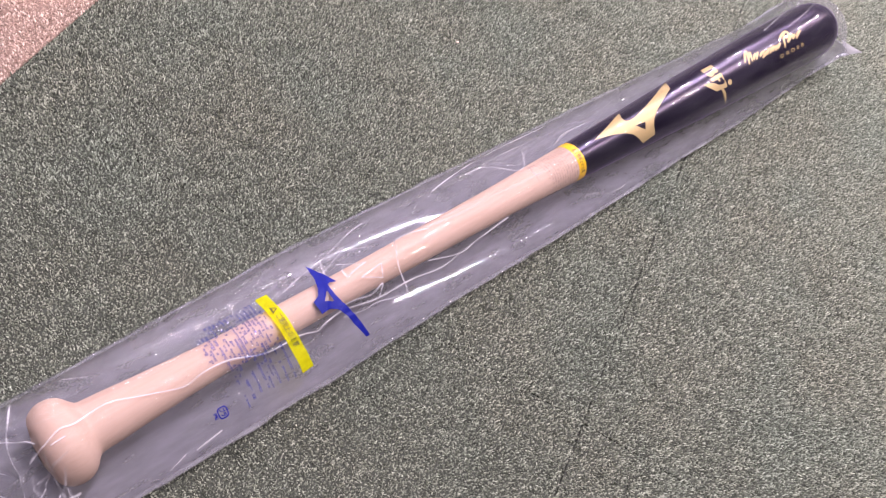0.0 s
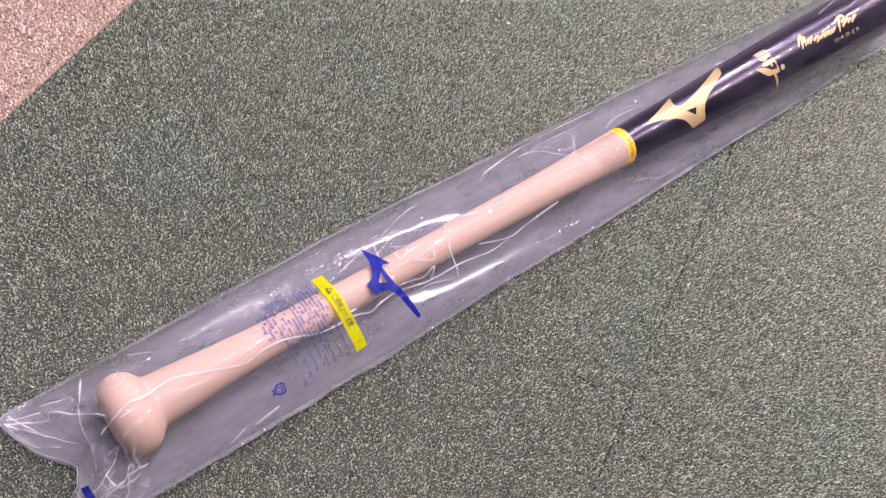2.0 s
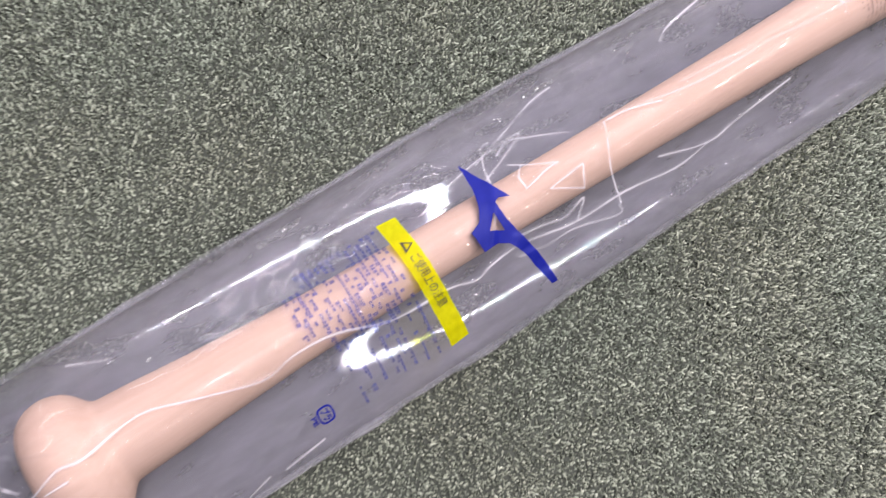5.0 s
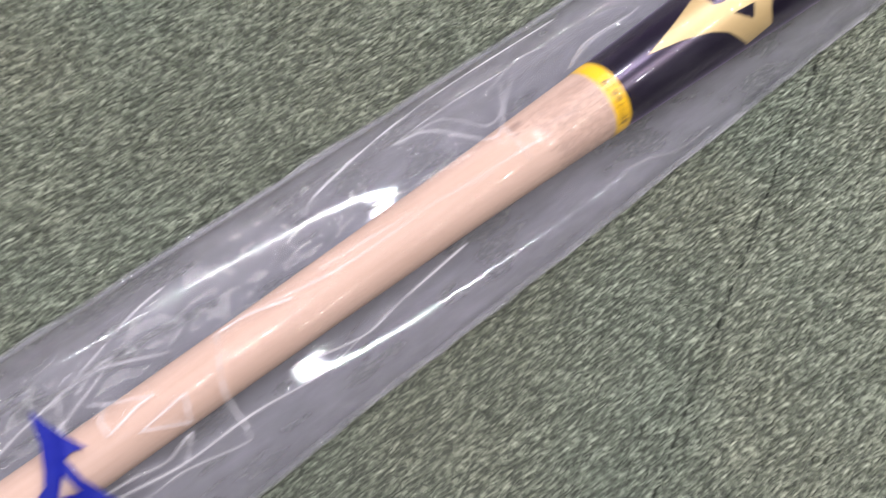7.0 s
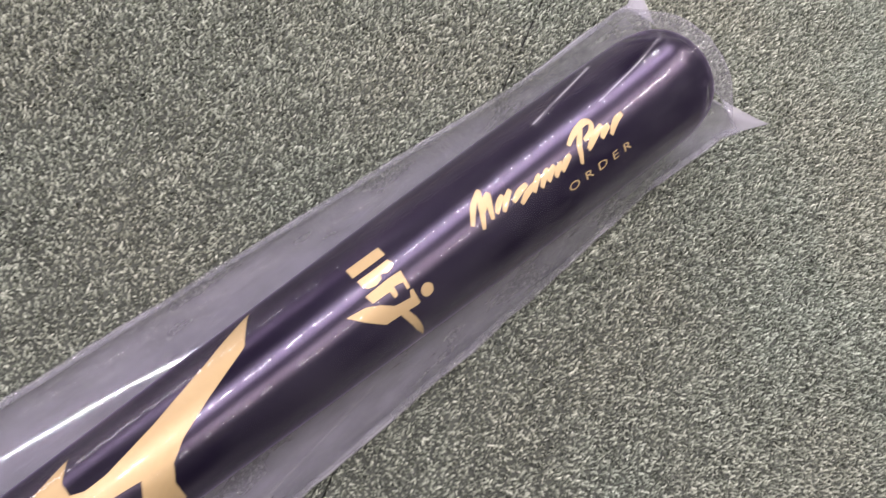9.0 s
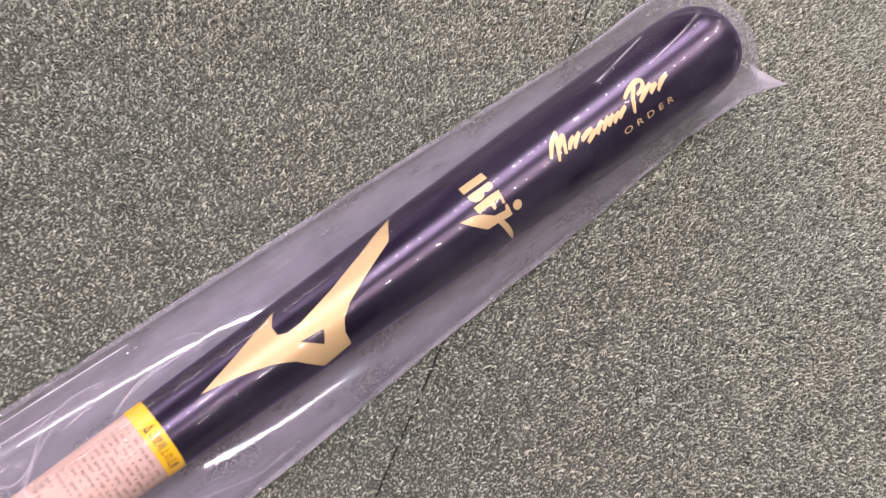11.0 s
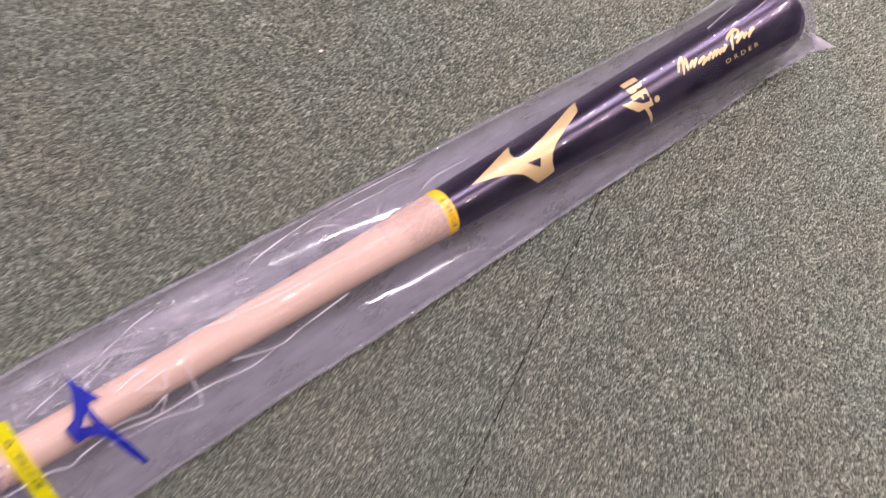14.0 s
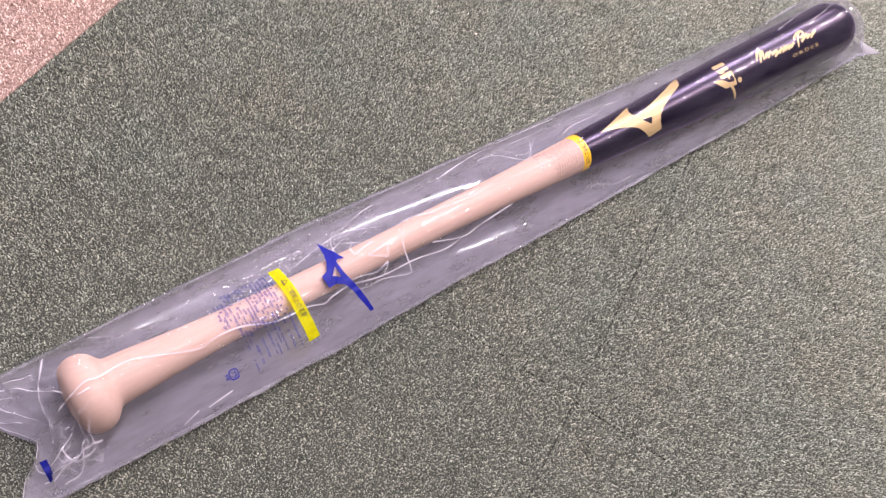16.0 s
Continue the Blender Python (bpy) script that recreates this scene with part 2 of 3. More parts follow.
def spline(points, n=4, closed=True):
    """A smooth outline through points."""
    out, k = [], len(points)
    for i in range(k if closed else k - 1):
        p = [points[(i + j) % k] if closed else points[min(max(i + j, 0), k - 1)] for j in (-1, 0, 1, 2)]
        for s in range(n):
            t = s / n
            out.append(tuple(0.5 * (2 * p[1][c] + (p[2][c] - p[0][c]) * t + (2 * p[0][c] - 5 * p[1][c] + 4 * p[2][c] - p[3][c]) * t * t
                                    + (3 * p[1][c] - p[0][c] - 3 * p[2][c] + p[3][c]) * t ** 3) for c in (0, 1)))
    if not closed:
        out.append(points[-1])
    return out


# ---- room: unseen walls and ceiling, added to close it and shape reflections ----
tagged(part("ceiling", box(-4, 7, -4.6, 4.6, CEILING, CEILING + 0.1), CEILING_PAINT, smooth=False), "unseen grey ceiling, toned down to dim reflections", "ceiling", kind="structure")
for name, mat, label, dims in (("wall_west", DARK_WALL, "unseen wall, dark grey to keep reflections dim", (-4.1, -4, -4.6, 4.6)), ("wall_east", WALL, "unseen off-white wall closing the room and bouncing light", (7, 7.1, -4.6, 4.6)),
                               ("wall_south", DARK_WALL, "unseen wall, dark grey to keep reflections dim", (-4, 7, -4.7, -4.6)), ("wall_north", WALL, "unseen off-white wall closing the room and bouncing light", (-4, 7, 4.6, 4.7))):
    tagged(part(name, box(*dims, -0.01, CEILING), mat, smooth=False), label, "wall", kind="structure")

# ---- carpet: half-metre tiles of loop pile, one row of them pink ----
TURN = math.radians(26.2)
ALONG, ACROSS = np.array([math.cos(TURN), math.sin(TURN)]), np.array([-math.sin(TURN), math.cos(TURN)])
SEAM, TILE = -0.297, 0.5
PINK_FROM = SEAM + TILE
floor = tagged(part("floor", box(-4, 7, -4.6, 4.6, -0.06, -0.009), GREY_FAR, smooth=False), "carpet tile floor in grey-green with a pink border row", "floor", kind="structure")
tile_mesh = {}
for kind, back, top in (("grey", GREY_BACK, -0.0028), ("pink", PINK_BACK, -0.0028), ("grey_far", GREY_FAR, -0.0006), ("pink_far", PINK_FAR, -0.0006)):
    bm = box(-TILE / 2 + 0.0003, TILE / 2 - 0.0003, -TILE / 2 + 0.0003, TILE / 2 - 0.0003, -0.009, top, 0.0006)
    tile_mesh[kind] = bpy.data.meshes.new("carpet_tile")
    bm.to_mesh(tile_mesh[kind])
    bm.free()
    tile_mesh[kind].materials.append(back)
for i in range(-9, 14):
    for j in range(-9, 10):
        middle = ALONG * (0.21 + (i - 0.5) * TILE) + ACROSS * (SEAM + (j + 0.5) * TILE)
        if abs(middle[1]) > 4.2 or not -3.6 < middle[0] < 6.6 or math.hypot(middle[0] - 0.8, middle[1]) > 4.3:
            continue
        piled = 0 <= i <= 2 and -1 <= j <= 1
        ob = new("carpet_tile", tile_mesh[("pink" if j == 1 else "grey") + ("" if piled else "_far")])
        ob.parent, ob.matrix_basis = floor, pose(middle[0], middle[1], 0, 0, 0, 26.2)

rng = np.random.default_rng(7)


def inside(p, loop):
    hit = np.zeros(len(p), bool)
    for (x0, y0), (x1, y1) in zip(loop, loop[1:] + loop[:1]):
        cross = ((y0 > p[:, 1]) != (y1 > p[:, 1])) & (p[:, 0] < (x1 - x0) * (p[:, 1] - y0) / (y1 - y0 + 1e-12) + x0)
        hit ^= cross
    return hit


def pile(name, loop, pitch, low, high, mat, label):
    """Loops of yarn: short bent grains, leaning all ways, in jittered rows along the tiles."""
    s, c = np.meshgrid(np.arange(-0.6, 1.5, pitch), np.arange(-0.95, 0.6, pitch))
    s, c = s.ravel() + rng.normal(0, pitch * 0.28, s.size), c.ravel() + rng.normal(0, pitch * 0.28, c.size)
    p = s[:, None] * ALONG + c[:, None] * ACROSS
    keep = inside(p, loop) & (c > low) & (c < high)
    keep &= np.abs(c - SEAM) > rng.uniform(0.0001, 0.0009, c.size)
    p = p[keep]
    n = len(p)
    yaw = rng.normal(math.radians(75), 0.95, n) + TURN
    ln, wd, ht = pitch * rng.uniform(0.36, 0.56, n), pitch * rng.uniform(0.27, 0.40, n), rng.uniform(0.0016, 0.0032, n)
    lean = rng.normal(0, 0.35, n)
    shape = np.array([(-1, -0.7, 0), (1, -0.7, 0), (1, 0.7, 0), (-1, 0.7, 0), (-0.5, 0, 1), (0.5, 0, 0.9)], float)
    f = np.array([(0, 1, 5, 4), (2, 3, 4, 5)])
    ca, sa = np.cos(yaw)[:, None], np.sin(yaw)[:, None]
    u = shape[:, 0] * ln[:, None] + shape[:, 2] * (lean * ht)[:, None]
    v = shape[:, 1] * wd[:, None] + shape[:, 2] * (rng.normal(0, 0.3, n) * ht)[:, None]
    co = np.stack([p[:, :1] + u * ca - v * sa, p[:, 1:] + u * sa + v * ca, -0.003 + shape[:, 2] * ht[:, None]], -1).reshape(-1, 3)
    base = (np.arange(n) * 6)[:, None]
    loops = (base + f.ravel()).ravel()
    starts = np.arange(n * 2) * 4
    me = bpy.data.meshes.new(name)
    me.vertices.add(len(co)), me.loops.add(len(loops)), me.polygons.add(len(starts))
    me.vertices.foreach_set("co", co.astype(np.float32).ravel())
    me.loops.foreach_set("vertex_index", loops.astype(np.int32))
    me.polygons.foreach_set("loop_start", starts.astype(np.int32))
    me.polygons.foreach_set("use_smooth", np.ones(len(starts), bool))
    me.update(calc_edges=True)
    me.materials.append(mat)
    ob = new(name, me)
    ob.parent = floor
    return tagged(ob, label, kind="stuff")


REACH = [(-0.16, 0.02), (0.02, 0.40), (0.20, 0.42), (1.12, 0.06), (1.14, -0.10), (0.60, -0.46), (0.42, -0.44), (0.05, -0.17)]
pile("pile", REACH, 0.00135, -2.0, PINK_FROM - 0.0006, GREY_PILE, "grey-green flecked loop pile")
pile("pile", REACH, 0.0016, PINK_FROM + 0.0002, 2.0, PINK_PILE, "pale pink loop pile")

# ---- the bat, along +x from its knob ----
PROFILE = [(-0.003, 0.0), (-0.0027, 0.011), (-0.0018, 0.0175), (0.0004, 0.0218), (0.0036, 0.0248), (0.008, 0.0266), (0.0125, 0.0269), (0.017, 0.0258), (0.0205, 0.0237), (0.0232, 0.0206), (0.0248, 0.0178), (0.0262, 0.0168), (0.030, 0.0165), (0.042, 0.0159),
           (0.063, 0.0143), (0.105, 0.0120), (0.158, 0.0113), (0.211, 0.0113), (0.264, 0.0118), (0.316, 0.0126), (0.369, 0.0137), (0.422, 0.0156), (0.4465, 0.0165),
           (0.506, 0.0190), (0.559, 0.0213), (0.612, 0.0237), (0.665, 0.0259), (0.717, 0.0277), (0.77, 0.0291), (0.80, 0.0297), (0.818, 0.0296), (0.828, 0.0284),
           (0.834, 0.0262), (0.838, 0.0225), (0.840, 0.0165), (0.8395, 0.0)]
RING = 0.4465
PROFILE_X = np.arange(-0.003, 0.83951, 0.0005)
_stations = np.array(PROFILE[:-1])
_rough = np.interp(PROFILE_X, *_stations.T)
_kernel = np.exp(-(np.arange(-60, 61) * 0.0005 / 0.009) ** 2)
_eased = np.convolve(np.pad(_rough, 60, mode="edge"), _kernel / _kernel.sum(), "valid")
_share = np.interp(PROFILE_X, [0.055, 0.085, 0.775, 0.795], [0, 1, 1, 0])
PROFILE_R = _rough + (_eased - _rough) * _share * _share * (3 - 2 * _share)


def radius(x):
    """The bat's radius at x, eased between the stations of its outline."""
    k = np.arange(-3, 4) * 0.0006
    return float(np.mean(np.interp(x + k, PROFILE_X, PROFILE_R)))


def axis_z(x):
    return 0.0290 + 0.0026 * (x - 0.017) / 0.78


def on_bat(x, deg, lift=0.00025):
    """A place on the bat: x along it, degrees round it from +y over the top."""
    r, a = radius(x) + lift, math.radians(deg)
    return Vector((x, r * math.cos(a), axis_z(x) + r * math.sin(a)))


def lathe(rows, n=96):
    bm = bmesh.new()
    rings = [[bm.verts.new((x, r * math.cos(a), axis_z(x) + r * math.sin(a))) for a in np.linspace(0, 2 * math.pi, n, endpoint=False)] for x, r in rows]
    for a, b in zip(rings, rings[1:]):
        for i in range(n):
            bm.faces.new((a[i], a[(i + 1) % n], b[(i + 1) % n], b[i]))
    for ring, turn in ((rings[0], 1), (rings[-1], -1)):
        if (ring[0].co - ring[n // 2].co).length < 0.001:
            bm.faces.new(ring[::-turn])
    bmesh.ops.recalc_face_normals(bm, faces=bm.faces)
    return bm


bat = tagged(new("baseball_bat"), "wooden baseball bat, bare pale handle and glossy navy barrel", "baseball bat")
part("knob", lathe([(x, max(radius(x), 4e-4)) for x in np.linspace(-0.003, 0.030, 44)]), WOOD, bat, "rounded bare wood knob")
part("handle", lathe([(x, radius(x)) for x in np.linspace(0.030, RING, 110)]), WOOD, bat, "bare pale wood handle")
part("barrel", lathe([(x, max(radius(x), 4e-4)) for x in np.r_[np.linspace(RING, 0.80, 110), np.linspace(0.803, 0.8395, 26)]]), NAVY, bat, "glossy dark navy lacquered barrel")
part("label_band", lathe([(x, radius(x) + 0.0002) for x in np.linspace(0.4385, RING, 8)]), YELLOW, bat, "yellow printed caution band")


def deg(x, a):
    """Outline units round the bat: 0.4 mm to the degree."""
    return (x, a * 0.0004)


def lay(u, v):
    return on_bat(u, v / 0.0004)


def lay_high(u, v):
    return on_bat(u, v / 0.0004, 0.0004)


wing = [deg(*p) for p in ((0.466, 84), (0.487, 68), (0.5115, 46), (0.5062, 66), (0.5061, 80), (0.510, 85), (0.517, 84.5), (0.5367, 73), (0.5604, 54.5), (0.585, 30),
                          (0.5742, 65), (0.5538, 84.5), (0.541, 99), (0.5345, 112), (0.5318, 128), (0.5325, 151), (0.5175, 160), (0.512, 141), (0.506, 122), (0.4975, 108), (0.4831, 95))]
hole = [deg(*p) for p in ((0.512, 104), (0.524, 107.5), (0.5208, 125.5))]
part("gold_mark", decal(wing, lay, 0.003, (hole,)), GOLD, bat, "gold winged mark")
emblem = [[(0.6197, 64), (0.6353, 64.5), (0.6351, 74.5), (0.6193, 74.5)],
          [(0.6197, 79), (0.6263, 79.3), (0.6342, 79), (0.6350, 83), (0.6338, 87.5), (0.6308, 88.8), (0.6284, 86), (0.6273, 90), (0.6243, 92), (0.6210, 90), (0.6196, 85)],
          [(0.6183, 94), (0.6290, 93), (0.6353, 93.5), (0.6348, 110.3), (0.6333, 110.1), (0.6335, 102.8), (0.6296, 101.4), (0.6292, 109), (0.6275, 110.4), (0.6269, 103), (0.6190, 102.6)],
          [(0.6077, 99.2), (0.6159, 101.7), (0.6210, 107), (0.6259, 115.6), (0.6330, 117.8), (0.6341, 112), (0.6355, 112.7), (0.6357, 127.2), (0.6337, 127.5), (0.6300, 126.5),
           (0.6324, 138), (0.6343, 151.6), (0.6350, 166), (0.6315, 152), (0.6286, 137), (0.6264, 126), (0.6196, 125.2), (0.6130, 112.3)]]
for outline in emblem:
    part("emblem_stroke", decal([deg(*p) for p in outline], lay, 0.003), GOLD, bat, "gold emblem piece")
part("emblem_dot", decal([(0.6406 + 0.0028 * math.cos(a), 120.8 * 0.0004 + 0.0024 * math.sin(a)) for a in np.linspace(0, 2 * math.pi, 24, endpoint=False)], lay, 0.003), GOLD, bat, "round gold dot")
# flowing gold strokes, slanting, in the rhythm of handwriting
SCRIPT = [[(0.6708, 100), (0.6745, 91), (0.6776, 85), (0.6836, 77.5)], [(0.6836, 77.5), (0.6800, 88), (0.6772, 98), (0.6745, 108)], [(0.6786, 96), (0.6820, 89), (0.6858, 84.5)], [(0.6858, 84.5), (0.6825, 95), (0.6803, 105.5)],
          [(0.6832, 103.5), (0.6862, 98), (0.6902, 93.5)], [(0.6866, 106), (0.6902, 99), (0.6946, 93.5)], [(0.6928, 104), (0.6975, 100), (0.7027, 98)], [(0.6958, 109.5), (0.7004, 105), (0.7056, 102)],
          [(0.7036, 108), (0.7068, 102), (0.7108, 98)], [(0.7080, 108.5), (0.7114, 103), (0.7156, 98)], [(0.7125, 108), (0.7156, 103), (0.7193, 99)], [(0.7169, 108.5), (0.7198, 104), (0.7236, 101)], [(0.7213, 108), (0.7252, 103), (0.7292, 100)]]
SCRIPT_END = [[(0.7322, 113), (0.7345, 104), (0.7367, 96.5), (0.7423, 87)], [(0.7312, 93), (0.7360, 88.5), (0.7412, 85.5), (0.7462, 84.5), (0.7482, 88), (0.7458, 94), (0.7397, 97.5)],
              [(0.7390, 106), (0.7451, 100.2), (0.7522, 95)], [(0.7484, 105), (0.7518, 101), (0.7558, 99)], [(0.7540, 107.5), (0.7580, 102), (0.7618, 98.8), (0.7655, 98)]]


def brush(points, wide):
    """A closed outline round a stroke of a flat brush: full in the middle, thinner towards its ends."""
    line = spline([deg(*q) for q in points], 5, False)
    left, right = [], []
    for i, (x, y) in enumerate(line):
        (x0, y0), (x1, y1) = line[max(i - 1, 0)], line[min(i + 1, len(line) - 1)]
        d = math.hypot(x1 - x0, y1 - y0) or 1
        w = wide / 2 * (0.55 + 0.45 * math.sin(math.pi * (i + 0.5) / len(line)))
        left.append((x - (y1 - y0) / d * w, y + (x1 - x0) / d * w)), right.append((x + (y1 - y0) / d * w, y - (x1 - x0) / d * w))
    return left + right[::-1]


for strokes, wide in ((SCRIPT, 0.0024), (SCRIPT_END, 0.0026)):
    part("script_mark", joined([decal(brush(stroke, wide), lay, 0.003) for stroke in strokes]), GOLD, bat, "gold handwritten-style mark")
part("lettering", lettering("ORDER", 0.0050, lambda u, v: on_bat(0.7205 + u, 128 - v / 0.00049), 1.7, 0.042), GOLD, bat, "small gold capital letters")
part("caution_words", lettering("ご使用上の注意", 0.0046, lambda u, v: on_bat(0.4408 + v, 86 + u / 0.00029, 0.0004), 1.0, 0.0195), BLACK, bat, "black Japanese caution words")
warn = [[(0.4402, 76), (0.4402, 84), (0.4452, 80)]]
part("warning_sign", decal([(x, a * 0.0004) for x, a in warn[0]], lay_high, 0.003, ([(x * 0.5 + 0.4419 * 0.5, (a * 0.5 + 40) * 0.0004) for x, a in warn[0]],)), BLACK, bat, "black warning triangle")
rnd = random.Random(5)


def print_rows(start, stop, pitch, first, lasts, glyph, tall, at, split=False):
    """Rows of unreadable print: small bars the size of its characters, in lines of uneven length."""
    pieces, x = [], start
    while x > stop:
        u, last = first, rnd.choice(lasts)
        while u < last:
            wide = glyph * rnd.uniform(0.6, 1.1)
            if rnd.random() < 0.82:
                h = tall * rnd.uniform(0.75, 1.1)
                bars = [(0.0, 0.26), (0.40, 0.62), (0.78, 1.0)][:rnd.choice((2, 3))] if split else [(0.0, 1.0)]
                for lo, hi in bars:
                    pieces.append(decal([(x - h * lo, u), (x - h * lo, u + wide), (x - h * hi, u + wide), (x - h * hi, u)], at, 0.004))
            u += wide + glyph * ((0.16 if split else 0.45) if rnd.random() < 0.9 else rnd.uniform(1.0, 4.0))
        x -= pitch
    return pieces


dashes = print_rows(0.4362, 0.4040, 0.0027, 46 * 0.0004, [165 * 0.0004, 168 * 0.0004, 150 * 0.0004, 120 * 0.0004], 0.0011, 0.0012, lay, True)
dashes += print_rows(0.4030, 0.3975, 0.0026, 42 * 0.0004, [66 * 0.0004], 0.0016, 0.0018, lay, True)
part("fine_print", joined(dashes), BROWN, bat, "rows of small brown print")

# ---- the clear bag round it ----
LEFT_W = ([-0.06, 0.0, 0.10, 0.20, 0.30, 0.42, 0.57, 0.76, 0.85, 0.87], [0.044, 0.045, 0.049, 0.0525, 0.0515, 0.0505, 0.0495, 0.0462, 0.045, 0.054])
RIGHT_W = ([-0.06, 0.05, 0.18, 0.28, 0.40, 0.57, 0.70, 0.79, 0.84, 0.87], [0.046, 0.0475, 0.0475, 0.0448, 0.0448, 0.0418, 0.0405, 0.0372, 0.040, 0.053])
MOUTH = ([-0.050, -0.045, -0.037, -0.027, -0.019, -0.008, -0.002, 0.006, 0.014, 0.028, 0.040, 0.046, 0.050],
         [-0.040, -0.0475, -0.049, -0.043, -0.032, -0.0275, -0.032, -0.0385, -0.044, -0.050, -0.0535, -0.046, -0.034])


def edge(x):
    """Height of the bag's folded edges; they lift off the carpet at the barrel's end."""
    return float(np.interp(x, [-0.06, 0.0, 0.78, 0.845, 0.87], [0.006, 0.0085, 0.0085, 0.028, 0.033]))


GRID_X, GRID_Y = 0.0005, 0.0004
FIELD_X, FIELD_Y = np.arange(-0.06, 0.874, GRID_X), np.arange(-0.06, 0.0601, GRID_Y)
# fold lines of the film, in the plan: the crumpled place beside the blue mark,
FOLDS = [[(0.211, 0.027), (0.208, 0.027), (0.205, 0.024), (0.201, 0.016), (0.199, 0.009), (0.195, 0.001), (0.190, -0.006), (0.185, -0.013)],
         [(0.210, 0.020), (0.217, 0.023), (0.225, 0.021), (0.242, 0.013)], [(0.211, 0.014), (0.215, 0.011)], [(0.215, 0.011), (0.229, 0.004), (0.224, 0.004), (0.211, 0.001), (0.211, 0.007), (0.215, 0.011)],
         [(0.238, -0.002), (0.220, -0.004), (0.234, -0.011), (0.238, -0.002)], [(0.197, -0.014), (0.209, -0.015), (0.221, -0.017), (0.232, -0.014), (0.225, -0.021)],
         [(0.195, -0.021), (0.210, -0.023), (0.223, -0.023), (0.245, -0.028), (0.247, -0.025)], [(0.258, 0.009), (0.249, -0.009), (0.248, -0.024)]]
# one long pull from the knob over the handle, and others along the slack sides,
PULLS = [[(-0.016, -0.007), (-0.006, -0.005), (0.001, -0.004), (0.011, -0.001), (0.020, -0.002), (0.040, 0.002), (0.058, -0.003), (0.082, -0.010), (0.096, -0.008), (0.114, -0.009),
          (0.136, -0.016), (0.162, -0.017), (0.174, -0.020), (0.182, -0.018), (0.198, -0.017), (0.224, -0.021), (0.252, -0.021), (0.280, -0.024), (0.299, -0.022)],
         [(0.004, -0.006), (0.012, -0.006)], [(0.260, 0.009), (0.271, 0.008), (0.286, 0.004)], [(0.310, 0.029), (0.325, 0.035), (0.381, 0.043), (0.457, 0.043)],
         [(0.273, -0.016), (0.300, -0.022), (0.318, -0.020), (0.353, -0.017)]]
# folds beside the yellow band and over the handle, whitened to paint their glints,
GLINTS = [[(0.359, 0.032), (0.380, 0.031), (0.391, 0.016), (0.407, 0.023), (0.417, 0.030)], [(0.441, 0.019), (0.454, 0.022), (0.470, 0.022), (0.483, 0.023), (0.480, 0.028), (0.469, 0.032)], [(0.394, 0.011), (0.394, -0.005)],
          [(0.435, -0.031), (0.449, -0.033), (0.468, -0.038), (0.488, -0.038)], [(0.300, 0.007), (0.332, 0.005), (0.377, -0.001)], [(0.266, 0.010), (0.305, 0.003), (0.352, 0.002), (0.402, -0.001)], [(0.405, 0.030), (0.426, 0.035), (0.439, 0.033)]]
# faint ones on the far side, and the crushed mouth
FAINT = [[(0.168, 0.014), (0.189, 0.020), (0.207, 0.023), (0.225, 0.024), (0.210, 0.017), (0.194, 0.011)], [(0.200, 0.021), (0.218, 0.027), (0.239, 0.034), (0.252, 0.036)],
         [(0.357, 0.033), (0.373, 0.029), (0.389, 0.010), (0.410, 0.029)], [(0.357, 0.033), (0.383, 0.035), (0.418, 0.034)], [(0.436, 0.017), (0.452, 0.023), (0.475, 0.022)],
         [(0.026, 0.032), (0.040, 0.026)], [(0.813, 0.014), (0.792, 0.010), (0.759, 0.006)], [(0.775, 0.023), (0.726, 0.015)]]
CRUSHED = [[(0.073, -0.043), (0.091, -0.041)], [(0.054, -0.045), (0.066, -0.042)], [(-0.012, 0.015), (-0.003, 0.031)], [(-0.048, 0.036), (-0.023, 0.016), (-0.004, -0.001)],
           [(-0.048, 0.035), (-0.032, 0.002)], [(-0.013, 0.015), (-0.028, -0.007), (-0.029, -0.020)], [(-0.019, -0.028), (-0.013, -0.037), (0.000, -0.036)], [(-0.035, -0.035), (-0.012, -0.036), (-0.004, -0.030)],
           [(-0.030, -0.0393), (-0.0137, -0.0353), (0.0056, -0.0334)], [(-0.035, -0.0294), (-0.0236, -0.0302), (-0.0111, -0.023)], [(-0.0437, 0.0400), (-0.0384, 0.016), (-0.0315, 0.0009)], [(-0.048, 0.037), (-0.048, 0.0164), (-0.040, 0.005)],
           [(-0.0246, -0.0429), (-0.0126, -0.0419), (-0.0064, -0.0339)], [(-0.0454, 0.0384), (-0.0346, 0.0319), (-0.0137, 0.0235)]]


def near_line(x0, x1, y0, y1):
    """The part of the grid round a stretch of the plan."""
    i = slice(max(int((x0 - FIELD_X[0]) / GRID_X), 0), max(int((x1 - FIELD_X[0]) / GRID_X) + 2, 1))
    j = slice(max(int((y0 - FIELD_Y[0]) / GRID_Y), 0), max(int((y1 - FIELD_Y[0]) / GRID_Y) + 2, 1))
    return i, j


# glints painted on the fold crests: strength of extra milk over the plan
CREST_GLINTS = np.zeros((len(FIELD_X), len(FIELD_Y)))


